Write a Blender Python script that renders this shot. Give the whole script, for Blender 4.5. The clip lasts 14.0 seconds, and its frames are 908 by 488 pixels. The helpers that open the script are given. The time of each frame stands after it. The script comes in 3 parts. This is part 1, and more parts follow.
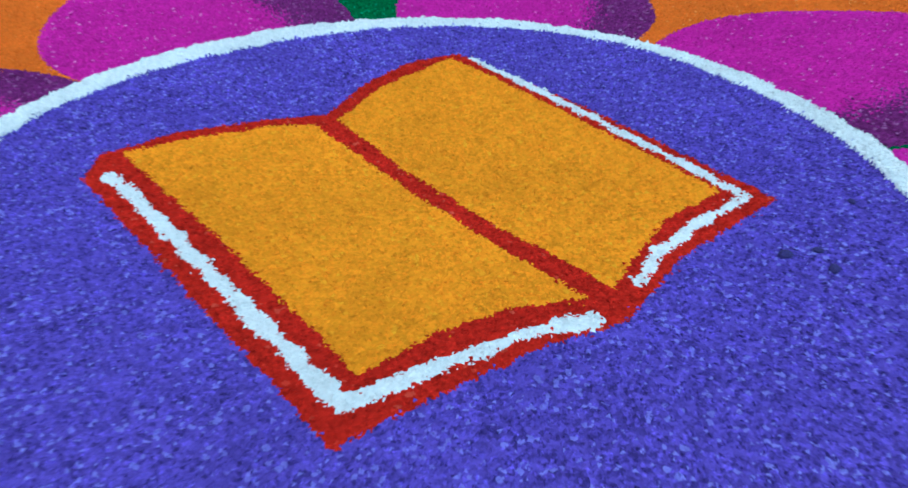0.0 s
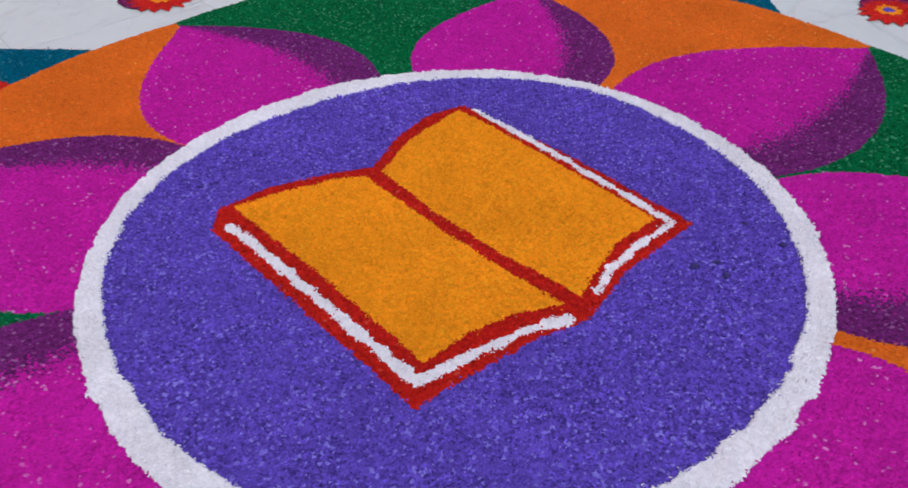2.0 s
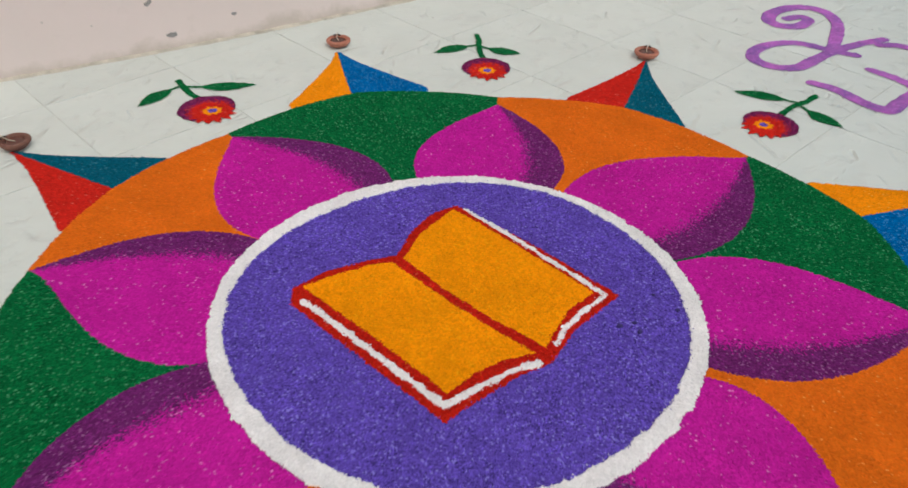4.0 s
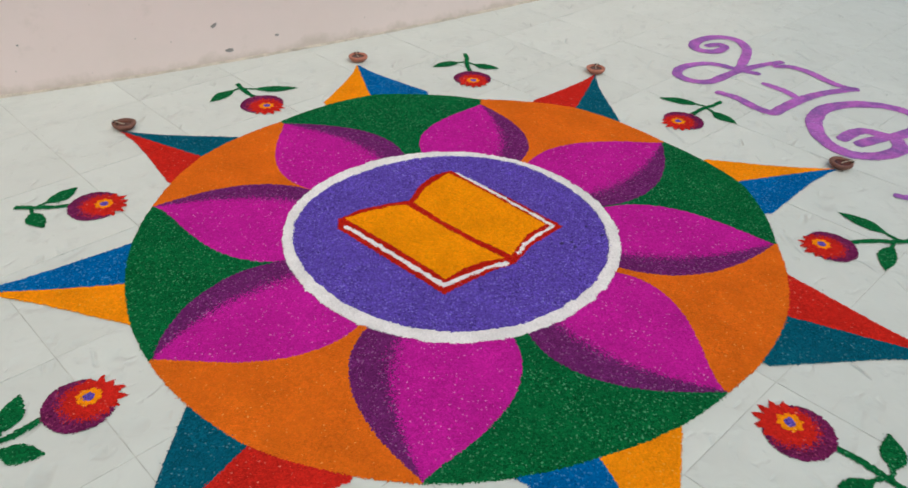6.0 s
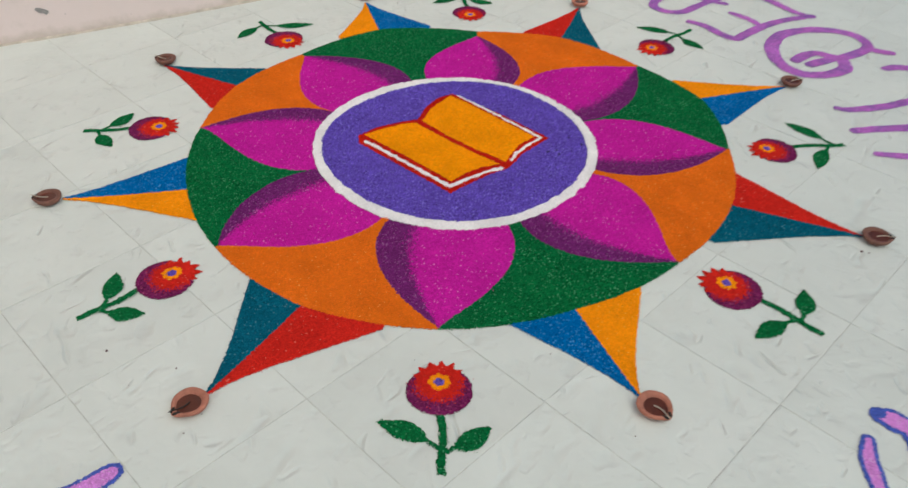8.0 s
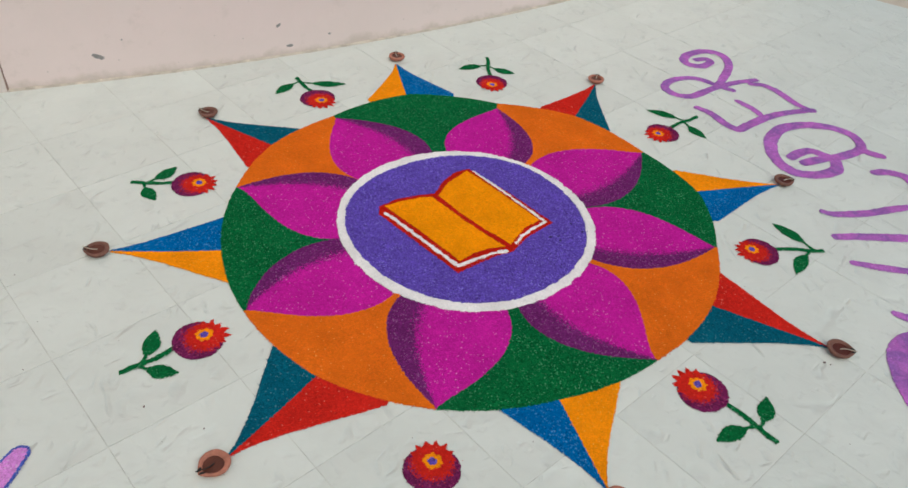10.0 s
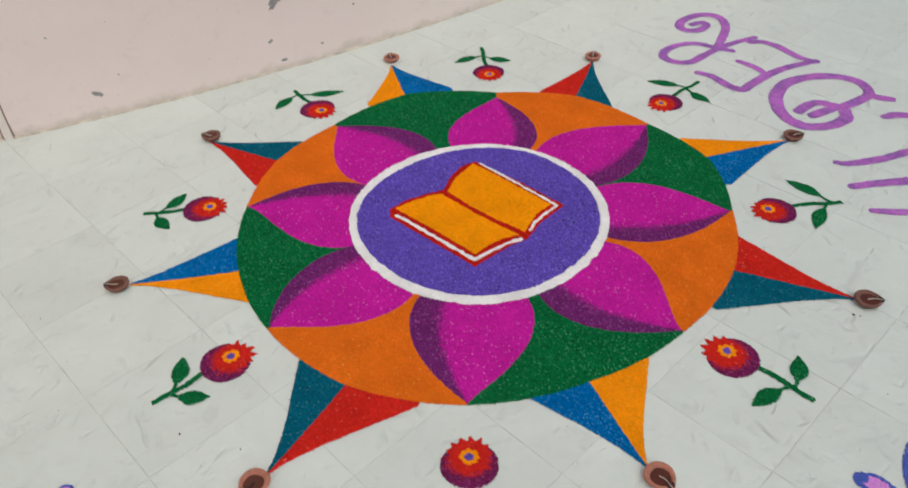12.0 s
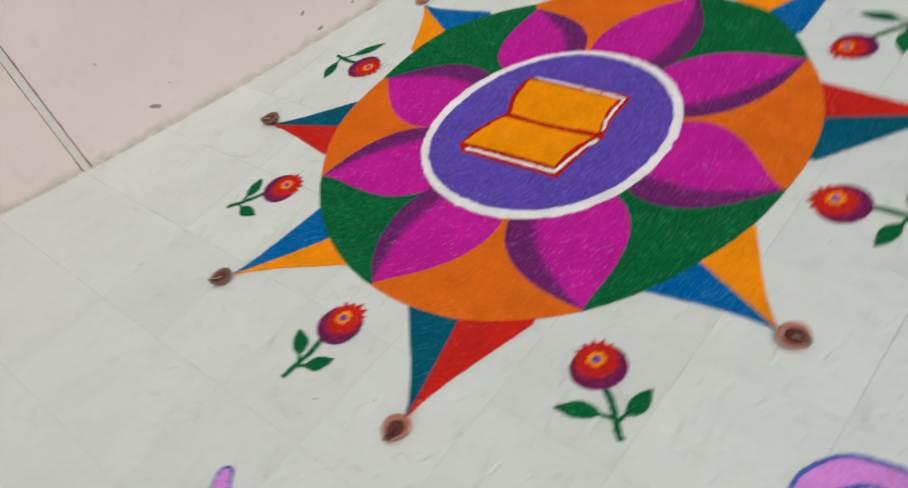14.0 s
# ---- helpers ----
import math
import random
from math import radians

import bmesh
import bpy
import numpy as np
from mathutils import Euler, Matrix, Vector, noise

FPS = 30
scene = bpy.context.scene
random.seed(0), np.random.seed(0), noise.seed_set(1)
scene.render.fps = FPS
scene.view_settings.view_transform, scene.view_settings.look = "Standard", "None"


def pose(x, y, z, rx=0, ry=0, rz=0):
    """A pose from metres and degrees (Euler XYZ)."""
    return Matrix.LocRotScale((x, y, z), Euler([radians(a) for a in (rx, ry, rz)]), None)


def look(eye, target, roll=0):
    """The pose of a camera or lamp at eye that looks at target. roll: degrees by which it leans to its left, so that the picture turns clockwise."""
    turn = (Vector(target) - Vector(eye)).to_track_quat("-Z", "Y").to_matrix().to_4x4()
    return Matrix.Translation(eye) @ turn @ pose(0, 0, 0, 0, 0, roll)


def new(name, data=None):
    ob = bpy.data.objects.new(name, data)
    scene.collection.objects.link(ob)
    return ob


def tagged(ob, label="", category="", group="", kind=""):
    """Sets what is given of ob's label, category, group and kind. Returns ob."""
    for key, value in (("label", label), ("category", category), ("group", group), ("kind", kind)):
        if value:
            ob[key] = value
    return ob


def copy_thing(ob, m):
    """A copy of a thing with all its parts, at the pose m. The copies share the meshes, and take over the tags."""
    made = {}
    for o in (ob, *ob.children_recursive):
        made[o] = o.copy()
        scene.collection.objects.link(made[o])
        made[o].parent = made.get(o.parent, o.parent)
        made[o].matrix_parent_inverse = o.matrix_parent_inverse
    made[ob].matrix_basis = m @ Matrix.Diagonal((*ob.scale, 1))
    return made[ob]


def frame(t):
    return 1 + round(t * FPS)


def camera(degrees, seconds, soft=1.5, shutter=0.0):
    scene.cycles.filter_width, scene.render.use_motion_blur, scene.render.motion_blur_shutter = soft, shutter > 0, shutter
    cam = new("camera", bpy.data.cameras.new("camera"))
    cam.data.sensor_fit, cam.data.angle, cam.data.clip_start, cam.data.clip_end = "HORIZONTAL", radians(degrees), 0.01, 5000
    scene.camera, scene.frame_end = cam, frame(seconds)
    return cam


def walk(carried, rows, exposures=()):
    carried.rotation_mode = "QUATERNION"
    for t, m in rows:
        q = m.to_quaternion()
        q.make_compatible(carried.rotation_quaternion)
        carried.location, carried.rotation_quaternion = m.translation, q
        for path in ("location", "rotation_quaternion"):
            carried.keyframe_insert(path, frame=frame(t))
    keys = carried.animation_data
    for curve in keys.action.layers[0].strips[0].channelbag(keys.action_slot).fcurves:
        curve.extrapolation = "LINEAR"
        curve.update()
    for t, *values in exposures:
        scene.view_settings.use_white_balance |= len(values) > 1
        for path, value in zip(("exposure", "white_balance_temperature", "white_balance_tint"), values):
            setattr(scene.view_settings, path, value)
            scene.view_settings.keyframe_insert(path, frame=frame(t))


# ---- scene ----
# ---------------------------------------------------------------- camera
cam = camera(59.5, 14.0, soft=1.5, shutter=0.5)
ROWS = [
    (0.0, 0.0552, -0.4869, 0.3088, 54.63, -0.73, 6.09),
    (0.5, 0.0520, -0.5531, 0.3566, 54.82, -0.14, 4.78),
    (1.0, 0.0502, -0.5809, 0.3767, 54.00, 0.77, 2.61),
    (1.5, 0.0442, -0.6174, 0.4366, 52.46, 0.78, 3.94),
    (2.0, 0.0428, -0.6565, 0.5203, 50.99, 0.89, 4.02),
    (2.5, 0.0490, -0.6952, 0.6024, 49.70, 1.38, -0.89),
    (3.0, 0.0280, -0.7307, 0.6755, 48.87, 0.64, -0.15),
    (3.5, 0.0113, -0.7998, 0.7460, 50.54, -1.03, 1.53),
    (3.7, -0.0053, -0.8435, 0.7730, 51.97, -0.81, 0.79),
    (5.8, -0.0394, -1.4756, 0.9855, 55.26, -1.83, 1.74),
    (6.0, -0.0374, -1.4960, 0.9944, 55.41, -1.98, 0.20),
    (6.5, -0.0232, -1.5749, 1.0198, 56.32, -1.23, 0.06),
    (7.0, 0.0031, -1.6680, 1.0548, 54.61, -0.28, 1.43),
    (7.5, -0.0287, -1.7341, 1.0648, 54.59, -0.23, 0.08),
    (8.0, -0.0581, -1.8268, 1.1219, 51.20, -1.19, -0.59),
    (8.2, -0.0772, -1.8522, 1.1808, 52.03, -2.75, -1.39),
    (10.3, -0.0585, -1.8487, 1.4279, 50.68, -4.33, 3.50),
    (10.5, -0.0554, -1.8494, 1.4363, 51.43, -3.90, 3.76),
    (11.0, -0.0396, -1.8549, 1.4345, 51.61, -4.89, 3.20),
    (11.5, -0.0581, -1.8534, 1.4249, 52.54, 2.23, 1.75),
    (12.0, -0.0427, -1.8438, 1.4154, 50.34, 1.69, -0.02),
    (12.5, -0.0391, -1.8418, 1.4035, 48.52, 1.06, -0.22),
    (13.0, -0.0344, -1.8596, 1.3896, 47.88, 0.47, -0.33),
    (13.5, -0.0520, -1.8775, 1.3760, 49.40, 2.30, -0.74),
    (14.0, -0.0741, -1.8723, 1.3723, 45.80, 15.40, -4.94),
]
EXPOSURES = [
    (0.0, 0.02, 4230, -24),
    (0.5, -0.10, 4380, -16),
    (1.0, -0.16, 4700, -5),
    (1.5, -0.19, 5150, 3),
    (2.0, -0.21, 5450, 10),
    (2.5, -0.18, 5850, 6),
    (3.0, -0.14, 6050, 1),
    (3.5, -0.12, 6150, -2),
    (6.0, -0.13, 6200, -2),
    (14.0, -0.13, 6200, -2),
]
walk(cam, [(t, pose(x, y, z, rx, ry, rz)) for t, x, y, z, rx, ry, rz in ROWS], EXPOSURES)

# ---------------------------------------------------------------- light
world = bpy.data.worlds.new("sky")
scene.world = world
world.use_nodes = True
SUN_AZ, SUN_EL = -58.0, 56.0          # degrees from +x towards +y, above the floor
sky = world.node_tree.nodes.new("ShaderNodeTexSky")
sky.sky_type, sky.sun_disc = "NISHITA", False
sky.sun_elevation, sky.sun_rotation = radians(SUN_EL), radians(90 - SUN_AZ)
sky.air_density, sky.dust_density = 1.0, 4.0
bg = world.node_tree.nodes["Background"]
bg.inputs[1].default_value = 0.105
world.node_tree.links.new(sky.outputs[0], bg.inputs[0])
sun = new("sun", bpy.data.lights.new("sun", "SUN"))
sun.data.energy, sun.data.angle, sun.data.color = 0.92, radians(60), (1.0, 0.95, 0.86)
sun_way = Vector((math.cos(radians(SUN_AZ)) * math.cos(radians(SUN_EL)), math.sin(radians(SUN_AZ)) * math.cos(radians(SUN_EL)), math.sin(radians(SUN_EL))))
sun.matrix_basis = look(sun_way * 8, (0, 0, 0))


# ---------------------------------------------------------------- materials
class Nodes:
    """A short way to write a node material."""

    def __init__(self, name, rough=0.6, spec=0.5):
        self.mat = bpy.data.materials.new(name)
        self.mat.use_nodes = True
        self.tree = self.mat.node_tree
        self.bsdf = self.tree.nodes["Principled BSDF"]
        self.bsdf.inputs["Roughness"].default_value = rough
        self.bsdf.inputs["Specular IOR Level"].default_value = spec
        self.coord = self.tree.nodes.new("ShaderNodeTexCoord").outputs["Object"]

    def node(self, kind, **values):
        n = self.tree.nodes.new(kind)
        for key, value in values.items():
            if hasattr(value, "is_output"):
                self.tree.links.new(value, n.inputs[key])
            else:
                n.inputs[key].default_value = value
        return n

    def link(self, a, b):
        self.tree.links.new(a, b)

    def noise(self, scale, detail=3.0, rough=0.55, vector=None, warp=0.0):
        return self.node("ShaderNodeTexNoise", Vector=vector or self.coord, Scale=scale, Detail=detail, Roughness=rough, Distortion=warp).outputs["Fac"]

    def cells(self, scale, feature="F1", vector=None):
        n = self.node("ShaderNodeTexVoronoi", Vector=vector or self.coord, Scale=scale)
        n.feature = feature
        return n

    def ramp(self, fac, a, b, lo=0.0, hi=1.0):
        return self.node("ShaderNodeMapRange", Value=fac, **{"From Min": a, "From Max": b, "To Min": lo, "To Max": hi}).outputs[0]

    def maths(self, how, a, b=0.0):
        n = self.tree.nodes.new("ShaderNodeMath")
        n.operation = how
        for value, socket in ((a, n.inputs[0]), (b, n.inputs[1])):
            if hasattr(value, "is_output"):
                self.link(value, socket)
            else:
                socket.default_value = value
        return n.outputs[0]

    def mix(self, fac, a, b, how="MIX"):
        n = self.tree.nodes.new("ShaderNodeMix")
        n.data_type, n.blend_type = "RGBA", how
        for value, socket in ((fac, n.inputs[0]), (a, n.inputs[6]), (b, n.inputs[7])):
            if hasattr(value, "is_output"):
                self.link(value, socket)
            else:
                socket.default_value = value if isinstance(value, float) else (*value, 1.0)
        return n.outputs[2]

    def colour(self, socket):
        self.link(socket, self.bsdf.inputs["Base Color"])

    def bump(self, height, strength=0.3, distance=0.001):
        n = self.node("ShaderNodeBump", Strength=strength, Distance=distance, Height=height)
        self.link(n.outputs[0], self.bsdf.inputs["Normal"])


def powder(name, rgb, pale=0.05, spread=0.22, fleck=None, vein=None):
    """Coloured rangoli grains: each grain has its own shade, heaps of lighter and darker grains, some pale crystals."""
    m = Nodes(name, 0.9, 0.04)
    light = fleck or tuple(min(1.0, c * 0.6 + 0.30) for c in rgb)
    if vein:
        rgb = m.mix(m.ramp(m.noise(16, 3, 0.6, None, 0.8), 0.40, 0.62), rgb, vein)
    coarse, fine = m.cells(330), m.cells(560)
    c_r = m.node("ShaderNodeSeparateColor", Color=coarse.outputs["Color"]).outputs
    f_r = m.node("ShaderNodeSeparateColor", Color=fine.outputs["Color"]).outputs
    patchy = m.ramp(m.noise(11, 3, 0.6), 0.34, 0.62, 0.5, 1.25)
    heap = m.maths("MULTIPLY", m.maths("SUBTRACT", m.noise(90, 2.0, 0.6), 0.5), 2.2 * spread)
    grit = m.maths("MULTIPLY", m.maths("ADD", m.maths("SUBTRACT", c_r[0], 0.5), m.maths("MULTIPLY", m.maths("SUBTRACT", f_r[0], 0.5), 0.45)), 2.0 * spread)
    shade = m.maths("ADD", 1.0, m.maths("ADD", heap, m.maths("MULTIPLY", grit, patchy)))
    patch = m.ramp(m.noise(9, 4), 0.3, 0.7, 0.9, 1.1)
    # the loose grains: each one lighter or darker, a few pale
    tone_node = m.tree.nodes.new("ShaderNodeAttribute")
    tone_node.attribute_name = "tone"
    tone = tone_node.outputs["Fac"]
    own = m.ramp(tone, 0, 1, 1 - 1.4 * spread, 1 + 1.6 * spread)
    value = m.maths("MULTIPLY", m.maths("MULTIPLY", shade, patch), own)
    base = m.mix(1.0, rgb, m.node("ShaderNodeCombineColor", Red=value, Green=value, Blue=value).outputs[0], "MULTIPLY")
    bright = m.maths("MULTIPLY", m.ramp(tone, 1.0 - 0.7 * pale, 1.0 - 0.7 * pale + 0.01), patchy)
    base = m.mix(bright, base, light)
    glint = m.maths("MULTIPLY", m.maths("GREATER_THAN", c_r[1], 1.0 - 0.8 * pale), 0.8)
    base = m.mix(m.maths("MULTIPLY", glint, patchy), base, light)
    m.colour(base)
    lumps = m.maths("SUBTRACT", m.maths("MULTIPLY", c_r[2], 0.6), m.maths("MULTIPLY", coarse.outputs["Distance"], 0.9))
    m.bump(m.maths("ADD", lumps, m.maths("MULTIPLY", m.maths("SUBTRACT", f_r[2], fine.outputs["Distance"]), 0.25)), 0.45, 0.0016)
    return m.mat


VIOLET = powder("violet_powder", (0.120, 0.071, 0.428), 0.075, 0.32, (0.27, 0.22, 0.72))
WHITE = powder("white_powder", (0.86, 0.822, 0.830), 0.02, 0.06)
PAGE = powder("golden_powder", (0.88, 0.306, 0.002), 0.04, 0.115, (0.93, 0.42, 0.008))
RED = powder("red_powder", (0.47, 0.013, 0.007), 0.02, 0.20, (0.60, 0.07, 0.04))
MAGENTA = powder("magenta_powder", (0.52, 0.013, 0.318), 0.018, 0.16, (0.75, 0.25, 0.58))
PLUM = powder("plum_powder", (0.152, 0.019, 0.140), 0.06, 0.28, (0.34, 0.13, 0.32))
MAROON = powder("maroon_powder", (0.150, 0.015, 0.082), 0.06, 0.30, (0.33, 0.06, 0.16))
ORANGE = powder("orange_powder", (0.72, 0.150, 0.010), 0.012, 0.10, (0.86, 0.33, 0.07))
GREEN = powder("green_powder", (0.009, 0.124, 0.037), 0.055, 0.32, (0.10, 0.32, 0.17))
BLUE = powder("blue_powder", (0.006, 0.124, 0.37), 0.08, 0.24, (0.10, 0.30, 0.60))
TEAL = powder("teal_powder", (0.007, 0.100, 0.158), 0.03, 0.24, (0.10, 0.25, 0.32))
SCARLET = powder("scarlet_powder", (0.56, 0.019, 0.013), 0.016, 0.17, (0.70, 0.16, 0.12))
AMBER = powder("amber_powder", (0.88, 0.285, 0.004), 0.02, 0.11, (0.92, 0.45, 0.07))
LAVENDER = powder("lavender_powder", (0.49, 0.155, 0.54), 0.03, 0.14, (0.60, 0.30, 0.68), (0.29, 0.125, 0.42))
PINK = powder("pink_powder", (0.66, 0.26, 0.68), 0.03, 0.14)
INDIGO = powder("indigo_powder", (0.075, 0.115, 0.46), 0.04, 0.22)


def tile_material():
    m = Nodes("marbled_ceramic_tile", 0.34, 0.22)
    rnd = m.node("ShaderNodeObjectInfo").outputs["Random"]
    shift = m.node("ShaderNodeCombineXYZ", X=m.maths("MULTIPLY", rnd, 37.0), Y=m.maths("MULTIPLY", rnd, 91.0), Z=rnd)
    at = m.node("ShaderNodeVectorMath")
    m.link(m.node("ShaderNodeNewGeometry").outputs["Position"], at.inputs[0])
    m.link(shift.outputs[0], at.inputs[1])
    at = at.outputs[0]
    cloud = m.noise(5, 5, 0.6, at, 0.6)
    # crumpled creases: curved, broken lines in relief, their soft shadow also painted in grey
    def creases(scale, turn, squeeze, width, seed):
        turned = m.node("ShaderNodeMapping", Vector=at, Rotation=(0, 0, -turn), Location=(seed, -seed, 0)).outputs[0]
        moved = m.node("ShaderNodeMapping", Vector=turned, Scale=(squeeze, 1.0, 1.0)).outputs[0]
        field = m.noise(scale, 1.0, 0.45, moved, 0.5)
        ridge = m.node("ShaderNodeMapRange", Value=m.maths("ABSOLUTE", m.maths("SUBTRACT", field, 0.5)), **{"From Min": 0.0, "From Max": width, "To Min": 1.0, "To Max": 0.0})
        ridge.interpolation_type = "SMOOTHSTEP"
        gate = m.ramp(m.noise(scale * 1.2, 2, 0.5, m.node("ShaderNodeMapping", Vector=at, Location=(-seed, seed, 0)).outputs[0]), 0.53, 0.74)
        return m.maths("MULTIPLY", ridge.outputs[0], gate)
    crease = m.maths("MAXIMUM", creases(9.0, 1.05, 0.42, 0.075, 3.1), creases(13.0, 1.75, 0.5, 0.085, 7.7))
    fleck = m.maths("MULTIPLY", creases(20.0, 0.75, 0.5, 0.11, 12.3), 0.6)
    vein = m.maths("MAXIMUM", crease, fleck)
    base = m.mix(m.ramp(cloud, 0.35, 0.7), (0.698, 0.721, 0.688), (0.650, 0.671, 0.638))
    base = m.mix(m.maths("MULTIPLY", vein, m.ramp(m.noise(3.0, 2), 0.35, 0.65, 0.10, 0.30)), base, (0.42, 0.445, 0.44))
    base = m.mix(m.ramp(m.noise(2.2, 4, 0.6), 0.55, 0.75, 0.0, 0.16), base, (0.64, 0.59, 0.55))
    tint = m.ramp(rnd, 0, 1, 0.965, 1.02)
    base = m.mix(1.0, base, m.node("ShaderNodeCombineColor", Red=tint, Green=tint, Blue=tint).outputs[0], "MULTIPLY")
    m.colour(base)
    m.link(m.ramp(m.noise(14, 4, 0.6, at), 0.3, 0.7, 0.28, 0.48), m.bsdf.inputs["Roughness"])
    m.bump(m.maths("SUBTRACT", m.maths("MULTIPLY", m.noise(10, 2.5, 0.5, at, 1.2), 1.0), m.maths("MULTIPLY", vein, 0.9)), 0.75, 0.007)
    return m.mat


def plain(name, rgb, rough=0.7, scale=20.0, spread=0.15, bump=0.15, depth=0.002):
    m = Nodes(name, rough, 0.4)
    a = m.ramp(m.noise(scale, 5, 0.6), 0.25, 0.75, 1 - spread, 1 + spread)
    b = m.ramp(m.noise(scale * 9, 3, 0.6), 0.2, 0.8, 1 - spread * 0.5, 1 + spread * 0.5)
    v = m.maths("MULTIPLY", a, b)
    m.colour(m.mix(1.0, rgb, m.node("ShaderNodeCombineColor", Red=v, Green=v, Blue=v).outputs[0], "MULTIPLY"))
    m.bump(m.noise(scale * 5, 4, 0.6), bump, depth)
    return m.mat


def wall_material():
    m = Nodes("pink_distemper_plaster", 0.85, 0.25)
    pos = m.node("ShaderNodeNewGeometry").outputs["Position"]
    z = m.node("ShaderNodeSeparateXYZ", Vector=pos).outputs[2]
    big = m.noise(2.6, 5, 0.65)
    base = m.mix(m.ramp(big, 0.35, 0.7), (0.800, 0.668, 0.650), (0.755, 0.640, 0.615))
    base = m.mix(m.ramp(m.noise(11, 4, 0.7), 0.58, 0.72, 0.0, 0.35), base, (0.62, 0.53, 0.49))
    # splashed mud stains along the foot, with an uneven upper edge
    edge = m.maths("ADD", z, m.ramp(m.noise(9, 4, 0.65), 0.3, 0.7, -0.02, 0.02))
    base = m.mix(m.ramp(edge, 0.004, 0.03, 0.5, 0.0), base, (0.47, 0.40, 0.33))
    specks = m.cells(34)
    speck_on = m.node("ShaderNodeSeparateColor", Color=specks.outputs["Color"]).outputs[0]
    dot = m.maths("MULTIPLY", m.maths("GREATER_THAN", speck_on, 0.93), m.ramp(specks.outputs["Distance"], 0.05, 0.13, 0.5, 0.0))
    base = m.mix(dot, base, (0.40, 0.36, 0.33))
    m.colour(base)
    m.bump(m.noise(60, 5, 0.65), 0.25, 0.003)
    return m.mat


TILE = tile_material()
WALL = wall_material()
GROUT = plain("grey_grout", (0.58, 0.585, 0.55), 0.9, 30, 0.3)
CEMENT = plain("beige_cement", (0.58, 0.50, 0.42), 0.9, 3, 0.15)
DARK_CLAY = plain("sooty_brown_clay", (0.17, 0.075, 0.055), 0.75, 60, 0.3, 0.4, 0.001)
CLAY = plain("terracotta_clay", (0.40, 0.155, 0.105), 0.75, 60, 0.3, 0.4, 0.001)
OIL = plain("dark_oil", (0.095, 0.024, 0.014), 0.2, 30, 0.3, 0.02)
COTTON = plain("cotton_wick", (0.50, 0.43, 0.35), 0.95, 300, 0.2)
SOOT = plain("burnt_wick", (0.02, 0.018, 0.016), 0.9, 300, 0.3)
CHIP = plain("grey_bare_plaster", (0.29, 0.27, 0.265), 0.95, 90, 0.3, 0.4)
# painted shadow and dirt of the gaps beside the trunking
GAP_SHADE = plain("brown_gap_shade", (0.30, 0.20, 0.17), 0.95, 60, 0.35, 0.3)
TRUNKING = plain("pale_plastic_trunking", (0.72, 0.64, 0.61), 0.5, 12, 0.1, 0.05)


# ---------------------------------------------------------------- helpers
def part(name, bm, material, parent=None, label=""):
    """Links a bmesh as one mesh object."""
    me = bpy.data.meshes.new(name)
    bm.to_mesh(me)
    bm.free()
    me.materials.append(material)
    ob = new(name, me)
    ob.parent = parent
    return tagged(ob, label)


def box(bm, x0, x1, y0, y1, z0, z1):
    m = Matrix.Translation(((x0 + x1) / 2, (y0 + y1) / 2, (z0 + z1) / 2)) @ Matrix.Diagonal((x1 - x0, y1 - y0, z1 - z0, 1))
    return bmesh.ops.create_cube(bm, size=1, matrix=m)["verts"]


def lattice_noise(x, y, cell, seed):
    """Smooth value noise in -1..1 with features of the size cell."""
    table = np.random.RandomState(seed).uniform(-1, 1, (256, 256))
    u, v = x / cell, y / cell
    i, j = np.floor(u).astype(int), np.floor(v).astype(int)
    fu, fv = u - i, v - j
    fu, fv = fu * fu * (3 - 2 * fu), fv * fv * (3 - 2 * fv)
    i0, j0, i1, j1 = i % 256, j % 256, (i + 1) % 256, (j + 1) % 256
    return (table[i0, j0] * (1 - fu) + table[i1, j0] * fu) * (1 - fv) + (table[i0, j1] * (1 - fu) + table[i1, j1] * fu) * fv


def inside(x, y, corners):
    """Which of the places lie in the polygon."""
    hit = np.zeros(x.shape, bool)
    for (ax, ay), (bx, by) in zip(corners, corners[1:] + corners[:1]):
        cross = (ay > y) != (by > y)
        hit ^= cross & (x < (bx - ax) * (y - ay) / (by - ay + 1e-12) + ax)
    return hit


def away(x, y, line, taper=None):
    """The distance from each place to a line of points, and how far along it (0..1) the nearest point is."""
    best, along = np.full(x.shape, 9.0), np.zeros(x.shape)
    n = len(line) - 1
    for k, ((ax, ay), (bx, by)) in enumerate(zip(line, line[1:])):
        dx, dy = bx - ax, by - ay
        s = np.clip(((x - ax) * dx + (y - ay) * dy) / (dx * dx + dy * dy + 1e-12), 0, 1)
        d = np.hypot(x - ax - s * dx, y - ay - s * dy)
        along = np.where(d < best, (k + s) / n, along)
        best = np.minimum(best, d)
    return best, along


